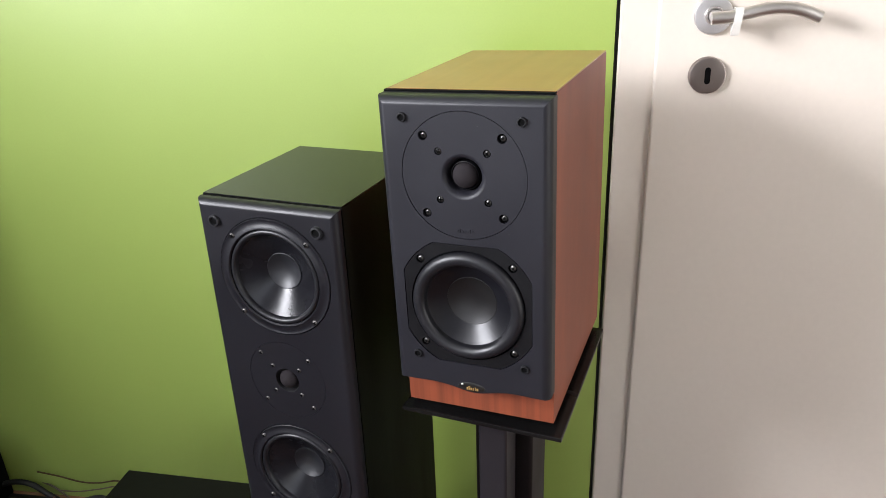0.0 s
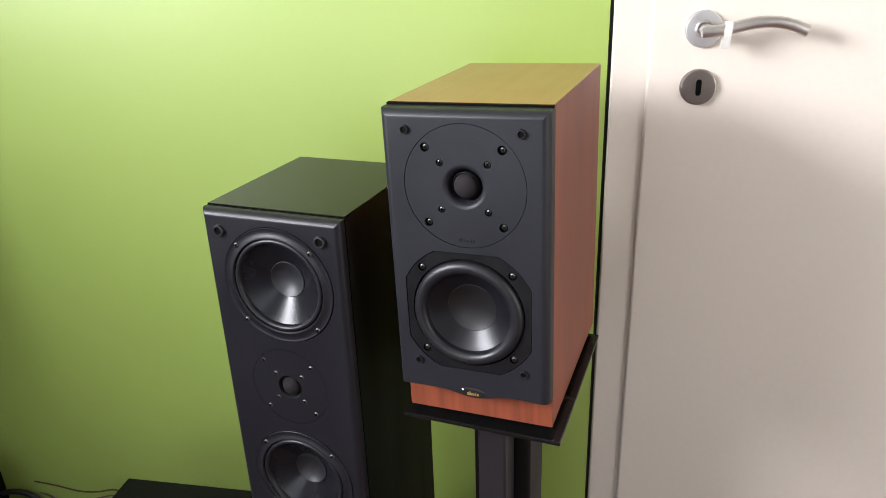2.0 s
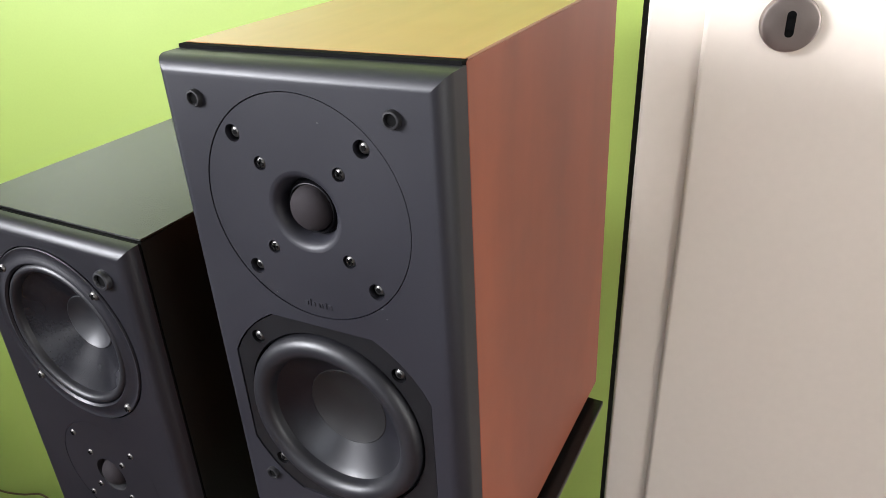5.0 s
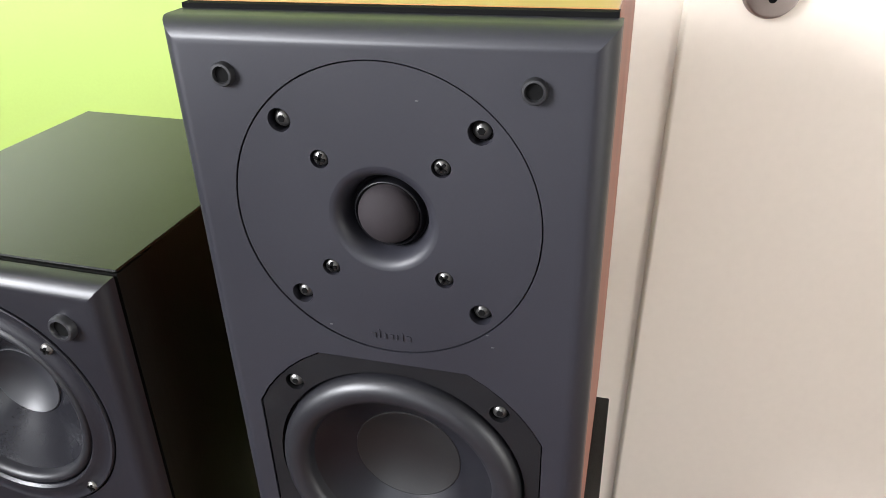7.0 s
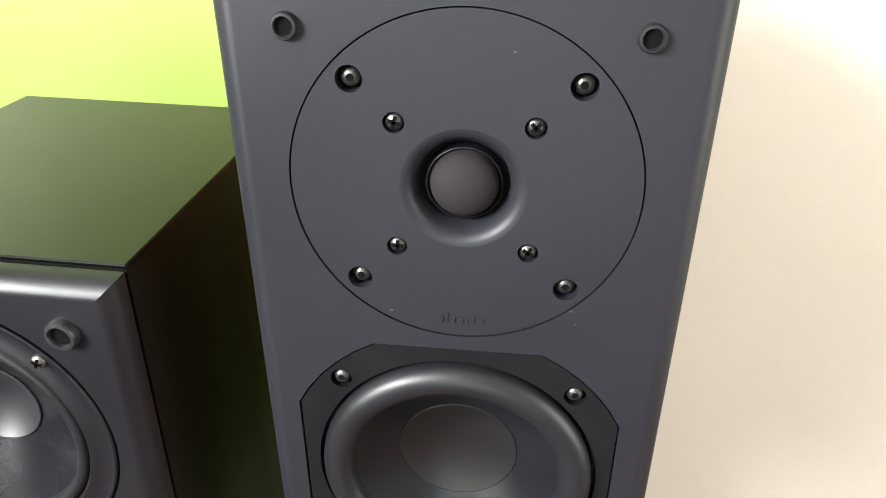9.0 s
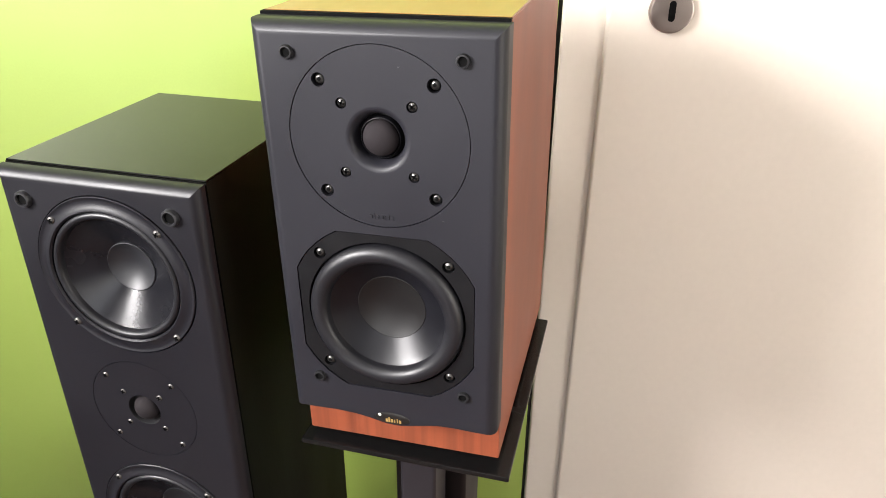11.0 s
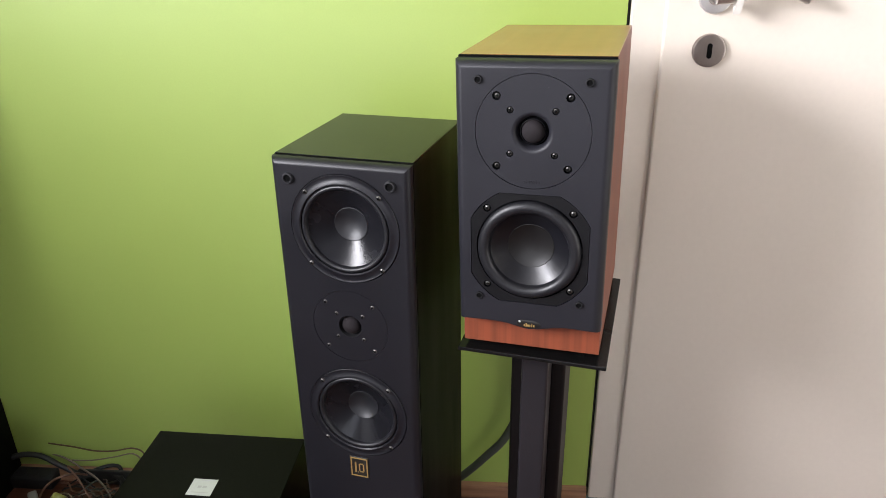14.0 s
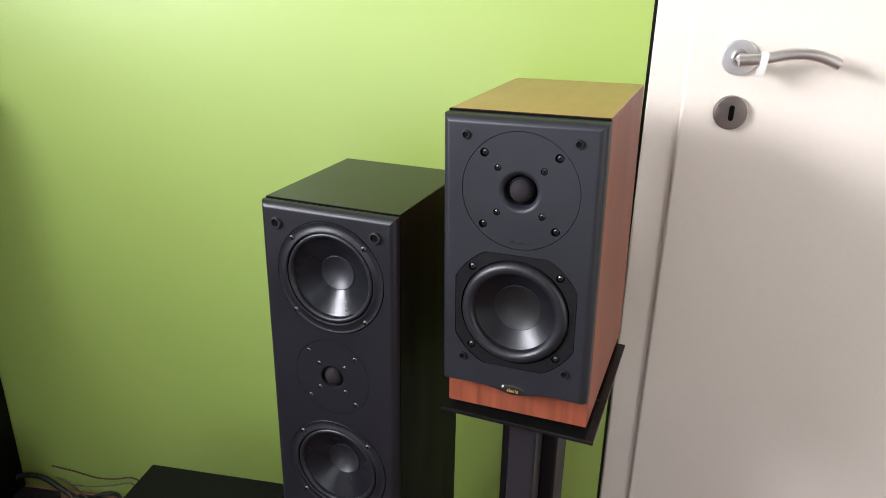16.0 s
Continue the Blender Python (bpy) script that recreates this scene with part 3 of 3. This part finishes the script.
# ---------------------------------------------------------------- floor-standing loudspeaker
def tower_speaker(m, label):
    t = thing("tower_speaker", label, "loudspeaker", m, "")
    part("cabinet", box(-0.0995, 0.0995, 0.030, 0.228, FLOOR, 0.8925, 0.0003, 1), TOWER_C, t, "black ash vinyl cabinet")
    rim = box(-0.0995, -0.0875, -0.0008, 0.0305, FLOOR, 0.8915)
    add(rim, box(0.0875, 0.0995, -0.0008, 0.0305, FLOOR, 0.8915))
    add(rim, box(-0.0875, 0.0875, -0.0008, 0.0305, 0.8795, 0.8915))
    add(rim, box(-0.0875, 0.0875, -0.0008, 0.0305, FLOOR, FLOOR + 0.012))
    part("front_rim", rim, TOWER_C, t)
    part("top_panel", box(-0.0993, 0.0993, -0.0006, 0.2278, 0.8915, 0.8935, 0.0008, 1), TOWER_T, t, "satin black top")
    gap = box(-0.0975, -0.0885, -0.0045, 0.0010, FLOOR + 0.004, 0.8905)
    add(gap, box(0.0885, 0.0975, -0.0045, 0.0010, FLOOR + 0.004, 0.8905))
    add(gap, box(-0.0885, 0.0885, -0.0045, 0.0010, 0.8815, 0.8905))
    part("shadow_gap", gap, HOLE, t)

    def outline(d):
        x0, x1, z0, z1 = -0.0995 + d, 0.0995 - d, FLOOR + 0.002 + d, 0.8915 - d
        return [(x0, z0), (x1, z0), (x1, z1), (x0, z1)]

    W = ((0.0040, 0.7965), (0.0033, 0.4945))
    holes = [circle(x, z, 0.0797, 80) for x, z in W] + [circle(0.0015, 0.6460, 0.0577, 64)]
    bf = part("baffle", plate(outline(0.0112), holes, -0.0170, -0.004, edge_rings(outline, -0.0170, -0.0032, 0.0112, 8, 0.0115)), TOWER_B, t, "black front panel with rounded rim", 14)
    for x in (-0.0730, 0.0725):
        socket(bf, x, 0.8648, -0.0170, 0.0078, 0.0045)
    F = -0.0170
    for x, z in W:
        w = thing("woofer", "", "")
        w.parent = t
        sc = [(x - 0.001 + sx * 0.0528, z - 0.002 + sz * 0.0525) for sx in (-1, 1) for sz in (-1, 1)]
        part("basket", lathe([(0.0786, F + 0.006), (0.0786, F - 0.0006), (0.0780, F - 0.0013), (0.0766, F - 0.0009), (0.0752, F - 0.0002), (0.0712, F - 0.0004), (0.0690, F - 0.0020), (0.0660, F - 0.0026), (0.0646, F - 0.0010), (0.0643, F + 0.012)], x, z, 80), TOWER_B, w, "black ring basket")
        part("gap_ring", lathe([(0.0786, F + 0.004), (0.0802, F + 0.004)], x, z, 80), HOLE, w)
        rl = [(0.0644, F + 0.004)] + [(0.0604 + 0.0039 * math.cos(a), F + 0.0030 - 0.0050 * math.sin(a)) for a in [math.pi * k / 10 for k in range(11)]] + [(0.0560, F + 0.0050)]
        part("surround", lathe(rl, x, z, 80), RUBBER, w)
        part("cone", lathe([(0.0566, F + 0.0042)] + [(0.0564 - 0.0318 * (k / 8), F + 0.0044 + 0.0180 * (k / 8)) for k in range(9)], x, z, 80), POLY, w, "glossy black cone")
        part("dust_cap", lathe([(0.0250, F + 0.0230), (0.0247, F + 0.0214), (0.0241, F + 0.0212)] + [(0.0237 * (1 - k / 10), F + 0.0216 + 0.0085 * (1 - (1 - k / 10) ** 2)) for k in range(11)], x, z, 56), CAPT, w)
        for sx, sz in sc:
            add_screw(w, sx, sz, F - 0.0010, 0.0037, SCREW_GREY, True, 20)
    tz, tx = 0.6460, 0.0015
    tp_ = part("tweeter_plate", plate(circle(tx, tz, 0.0572, 64), [circle(tx, tz, 0.0178, 48)], F + 0.0002, F + 0.006), TOWER_B, t)
    part("backing", lathe([(0.0170, F + 0.0055), (0.0580, F + 0.0055)], tx, tz, 48), HOLE, tp_)
    part("throat", lathe([(0.0178, F + 0.0002), (0.0168, F + 0.0024), (0.0163, F + 0.0066), (0.0125, F + 0.0070)], tx, tz, 48), MATTE, tp_)
    part("dome", lathe([(0.0140, F + 0.0068)] + [(0.0136 * math.cos(a), F + 0.0064 - 0.0114 * math.sin(a)) for a in [math.pi / 2 * k / 9 for k in range(1, 9)]] + [(0, F - 0.0050)], tx, tz, 40), SILK, tp_)
    for sx in (-1, 1):
        for sz in (-1, 1):
            add_screw(tp_, tx + sx * 0.0360, tz + sz * 0.0360, F + 0.0004, 0.0034, SCREW_GREY, True, 30)
            add_screw(tp_, tx + sx * 0.0200, tz + sz * 0.0190, F + 0.0004, 0.0032, SCREW_GREY, True, 10)
    b = part("badge", box(-0.0160, 0.0155, F - 0.0015, F + 0.001, 0.3710, 0.4100, 0.0004, 1), BADGE, t, "black badge with a gold frame")
    g = bmesh.new()
    for x0, x1, z0, z1 in ((-0.0145, 0.0140, 0.4065, 0.4085), (-0.0145, 0.0140, 0.3725, 0.3745), (-0.0145, -0.0125, 0.3745, 0.4065), (0.0120, 0.0140, 0.3745, 0.4065),
                           (-0.0075, -0.0050, 0.3800, 0.4000), (-0.0030, -0.0018, 0.3800, 0.3815), (0.0060, 0.0082, 0.3840, 0.3970), (-0.0010, 0.0010, 0.3840, 0.3970),
                           (0.0008, 0.0062, 0.3965, 0.3985), (0.0008, 0.0062, 0.3815, 0.3835)):
        add(g, box(x0, x1, F - 0.0019, F - 0.0012, z0, z1))
    part("gold_strokes", g, GOLD, b, "gold frame and strokes")
    return t


tower_speaker(pose(-0.2565, 0.005, 0), "tall black tower loudspeaker with two woofers beside the subwoofer")

# ---------------------------------------------------------------- black cabinet at the edge of the view
mc = thing("media_cabinet", "black wooden cabinet against the green wall beside the cable heap", "cabinet", ROOM @ pose(-1.352, -0.002, 0))
CH, CD = 1.10, 0.28                            # height, depth
part("side_panel", box(-0.020, 0.0, -CD, 0.0, 0.0, CH, 0.0015, 2), TOWER_C, mc)
part("side_panel", box(-0.570, -0.550, -CD, 0.0, 0.0, CH, 0.0015, 2), TOWER_C, mc)
part("top_panel", box(-0.550, -0.020, -CD, 0.0, CH - 0.02, CH, 0.0015, 2), TOWER_C, mc)
for z in (0.05, 0.40, 0.74):
    part("shelf", box(-0.550, -0.020, -CD + 0.01, -0.012, z, z + 0.018), TOWER_C, mc)
part("back_panel", box(-0.550, -0.020, -0.010, -0.002, 0.0, CH - 0.02), TOWER_C, mc)
cbox = thing("carton", "small yellow carton with an orange band standing by the black cabinet", "carton", ROOM @ pose(-1.348, -0.18, 0))
part("body", box(0.0, 0.075, -0.10, 0.0, 0.0, 0.215, 0.002, 2), YELLOW, cbox)
part("band", box(-0.001, 0.076, -0.101, 0.001, 0.05, 0.13, 0.001, 1), ORANGE, cbox, "orange printed band")

# ---------------------------------------------------------------- subwoofer
SUB = pose(-0.737, 0.106, FLOOR, 0, 0, 10.6)
sub = thing("subwoofer", "low black wooden subwoofer box with a white sticker on top", "subwoofer", SUB)
part("cabinet", box(0.0, 0.293, -0.36, 0.0, 0.012, 0.310, 0.002, 2), SUBV, sub)
for x in (0.03, 0.257):
    for y in (-0.33, -0.03):
        part("foot", lathe([(0, 0), (0.014, 0), (0.015, -0.004), (0.015, -0.013)], 0, 0, 16), RUBBER, sub).matrix_basis = pose(x, y, 0, -90, 0, 0)
st = part("sticker", box(-0.0222, 0.0222, -0.0200, 0.0200, 0.3101, 0.3108), LABEL, sub, "small white paper sticker")
st.matrix_basis = pose(0.1473, -0.1456, 0)
lp = bmesh.new()
for x in (-0.008, 0.001):
    add(lp, box(x, x + 0.007, -0.002, 0.003, 0.3108, 0.3111))
for z in (-0.014,):
    add(lp, box(-0.016, 0.016, z, z + 0.0012, 0.3108, 0.3111))
part("print", lp, LABEL_GREY, sub).matrix_basis = pose(0.1473, -0.1456, 0)

# ---------------------------------------------------------------- cables and small things
def loose(name, bm, mat, label, category, group="", shift=(-0.032, 0.024, -0.030)):
    ob = tagged(new(name, finish(name, bm, mat)), label, category, group)
    ob.location = shift
    return ob


loose("thick_cable", tube([(-0.30, 0.385, -0.030), (-0.245, 0.395, -0.005), (-0.197, 0.400, 0.037), (-0.147, 0.405, 0.097), (-0.108, 0.412, 0.149), (-0.080, 0.420, 0.222), (-0.062, 0.420, 0.31), (-0.03, 0.38, 0.45), (0.0, 0.31, 0.57)], 0.0088, 14),
      CABLE_GREY, "thick dark grey cable hanging behind the stand", "cable", "", (0, 0, 0))

# cables and odds and ends on the floor by the subwoofer
loose("power_cable", tube([(-1.30, 0.08, 0.014), (-1.25, 0.120, 0.046), (-1.205, 0.155, 0.064), (-1.155, 0.172, 0.062), (-1.100, 0.176, 0.040), (-1.05, 0.185, 0.016), (-1.00, 0.205, 0.018), (-0.955, 0.20, 0.012), (-0.90, 0.16, 0.012)], 0.0065, 12), CABLE_BLACK, "thick black cable lying in a bend on the floor", "cable")
loose("power_cable", tube([(-1.06, 0.175, 0.010), (-1.02, 0.205, 0.028), (-0.98, 0.222, 0.030), (-0.955, 0.20, 0.014), (-0.93, 0.15, 0.010), (-0.92, 0.06, 0.010), (-0.96, -0.05, 0.010)], 0.0045, 10), CABLE_BLACK, "black cable curled on the floor by the wall", "cable")
strip = thing("power_strip", "dark grey plastic power strip on the floor", "power strip", pose(-1.20, 0.178, FLOOR, 0, 0, 12))
part("body", box(-0.055, 0.055, -0.022, 0.022, 0.0, 0.034, 0.006, 3), PLASTIC_DARK, strip)
for x in (-0.03, 0.0, 0.03):
    part("socket", lathe([(0, -0.0345), (0.014, -0.0345), (0.015, -0.0335)], 0, 0, 24), CABLE_BLACK, strip).matrix_basis = pose(x, 0, 0, -90, 0, 0)
tr = new("cable_trunking", finish("cable_trunking", box(-1.20, -0.90, -0.0225, -0.0145, 0.0, 0.040, 0.002, 2), CABLE_BLACK))
tr.matrix_world = ROOM
tagged(tr, "flat black cable strip leaning at the skirting", "cable")
loose("thin_cable", tube([(-1.16, 0.190, 0.060), (-1.10, 0.192, 0.050), (-1.04, 0.183, 0.035), (-0.995, 0.172, 0.026), (-0.95, 0.15, 0.012), (-0.90, 0.10, 0.006)], 0.0022, 8), CABLE_PALE, "thin pale cable across the heap", "cable", "thin cables")
loose("thin_cable", tube([(-1.15, 0.215, 0.076), (-1.09, 0.222, 0.074), (-1.03, 0.228, 0.070), (-0.985, 0.238, 0.072), (-0.94, 0.250, 0.080), (-0.905, 0.245, 0.070), (-0.88, 0.22, 0.02)], 0.0019, 8), CABLE_BROWN, "thin brown cable along the skirting", "cable", "thin cables", (-0.006, -0.012, -0.006))
loose("thin_cable", tube([(-1.08, 0.205, 0.050), (-1.03, 0.214, 0.054), (-0.98, 0.230, 0.062), (-0.935, 0.243, 0.070), (-0.90, 0.232, 0.05), (-0.88, 0.20, 0.008)], 0.0017, 8), CABLE_PALE, "thin pale cable along the skirting", "cable", "thin cables", (-0.006, -0.012, -0.006))
loose("cable_loop", tube([(-1.03, 0.176, 0.030), (-1.064, 0.173, 0.028), (-1.096, 0.152, 0.024), (-1.106, 0.119, 0.018), (-1.088, 0.086, 0.010), (-1.04, 0.062, 0.006), (-0.985, 0.078, 0.006), (-0.95, 0.115, 0.008), (-0.93, 0.14, 0.008)], 0.0026, 8), CABLE_TAN, "tan cable lying in a wide loop", "cable")
for k, (x, y, a, l) in enumerate(((-0.99, 0.145, 20, 0.07), (-0.965, 0.165, -25, 0.06), (-0.955, 0.135, -15, 0.08), (-1.02, 0.11, 8, 0.09), (-0.985, 0.180, -35, 0.05), (-0.94, 0.17, 40, 0.05), (-1.05, 0.14, -10, 0.07))):
    d = Vector((math.cos(radians(a)), math.sin(radians(a)), 0)) * l / 2
    c = Vector((x, y, 0.006 + 0.006 * (k % 4)))
    loose("cable_end", tube([c - d, c - d * 0.3 + Vector((0, 0.006, 0.004)), c + d * 0.3 - Vector((0, 0.004, 0)), c + d], 0.0016, 8), (CABLE_PALE, CABLE_TAN, CABLE_TAN, CABLE_PALE)[k % 4], "short loose cable end in the heap", "cable", "cable ends")
tub = thing("lime_tub", "small round lime coloured plastic tub lying tilted on the floor", "tub", pose(-1.082, 0.124, -0.017, 35, 15, 0) @ Matrix.Scale(0.72, 4))
part("body", lathe([(0, 0.022), (0.020, 0.022), (0.024, 0.018), (0.026, -0.010), (0.0245, -0.016), (0.0, -0.017)], 0, 0, 32), LIME, tub)
part("rim", lathe([(0.0245, -0.016), (0.027, -0.014), (0.027, -0.008), (0.0255, -0.007)], 0, 0, 32), LIME, tub)
plug = thing("plug", "small white plug lying on the floor", "plug", pose(-1.155, 0.125, FLOOR, 0, 0, -40))
part("body", box(-0.018, 0.018, -0.010, 0.010, 0.0, 0.022, 0.005, 3), PLUG, plug)
part("cord", tube([(0.016, 0, 0.011), (0.04, 0.004, 0.010), (0.08, -0.01, 0.005), (0.12, 0.0, 0.004)], 0.003, 8), CABLE_BLACK, plug)
loose("carton_scrap", add(box(-0.030, 0.030, -0.014, 0.014, 0.0, 0.006, 0.001, 1), bmesh.new()), CABLE_TAN, "flat brown carton scrap on the floor", "carton").matrix_world = pose(-1.05, 0.205, FLOOR, 0, 0, -12)

loose("thin_cable", tube([(-1.14, 0.085, 0.004), (-1.09, 0.082, 0.006), (-1.03, 0.090, 0.004), (-0.97, 0.086, 0.007), (-0.91, 0.098, 0.004)], 0.0017, 8), CABLE_PALE, "thin pale cable lying straight on the floor", "cable", "thin cables", (0, 0, FLOOR))
loose("thin_cable", tube([(-1.09, 0.180, 0.075), (-1.05, 0.165, 0.058), (-1.00, 0.140, 0.034), (-0.95, 0.118, 0.018), (-0.92, 0.102, 0.006)], 0.0021, 8), CABLE_TAN, "thin tan cable slanting down over the heap", "cable", "thin cables", (0, 0, FLOOR))
for x, y, a in ((-0.965, 0.115, 25), (-1.005, 0.150, -30)):
    tip = thing("cable_plug", "small pale plug on a cable end in the heap", "plug", pose(x, y, FLOOR + 0.014, 0, 8, a), "cable plugs")
    part("body", box(-0.012, 0.012, -0.0045, 0.0045, -0.0045, 0.0045, 0.0015, 2), PLUG, tip)
    part("pin", box(0.012, 0.021, -0.0018, 0.0018, -0.0018, 0.0018, 0.0006, 1), BRUSHED, tip, "steel pin")

rng = random.Random(7)
for k in range(34):
    x0, y0 = -1.12 + rng.random() * 0.20, 0.10 + rng.random() * 0.10
    a = rng.uniform(-0.9, 0.5)
    pts = []
    for q in range(5):
        pts.append((x0 + math.cos(a) * 0.035 * q, y0 + math.sin(a) * 0.030 * q, FLOOR + 0.004 + 0.010 * rng.random() + 0.012 * (q % 2)))
        a += rng.uniform(-0.5, 0.5)
    loose("thin_cable", tube(pts, 0.0013 + 0.0007 * rng.random(), 7), (CABLE_BLACK, CABLE_TAN, CABLE_BLACK, CABLE_GREY, CABLE_BLACK)[k % 5], ("thin black cable tangled in the heap", "thin tan cable tangled in the heap", "thin black cable tangled in the heap", "thin grey cable tangled in the heap", "thin black cable tangled in the heap")[k % 5], "cable", "thin cables", (0, 0, 0))

# ---------------------------------------------------------------- floor boards
fl = tagged(new("floor", finish("floor", box(X0, X1, Y0, 0.0, -0.06, -0.012), BLACK_GAP)), "red-brown wooden laminate floor", "floor", kind="structure")
fl.matrix_world = ROOM
BW, BL = 0.19, 1.28
plank = None
row = 0
y = Y0
while y < -0.001:
    w = min(BW, -y)
    x = X0 - (row * 0.43) % BL
    while x < X1:
        a, b = max(x, X0), min(x + BL, X1)
        if b - a > 0.02:
            if plank is None or abs((b - a) - BL) > 0.001 or w < BW:
                me = finish("plank", box(-(b - a) / 2 + 0.0007, (b - a) / 2 - 0.0007, -w / 2 + 0.0007, w / 2 - 0.0007, -0.012, 0.0, 0.0012, 1), PLANK)
                if abs((b - a) - BL) < 0.001 and w == BW:
                    plank = me
            else:
                me = plank
            ob = new("plank", me)
            ob.parent = fl
            ob.matrix_basis = pose((a + b) / 2, y + w / 2, 0)
        x += BL
    y += BW
    row += 1
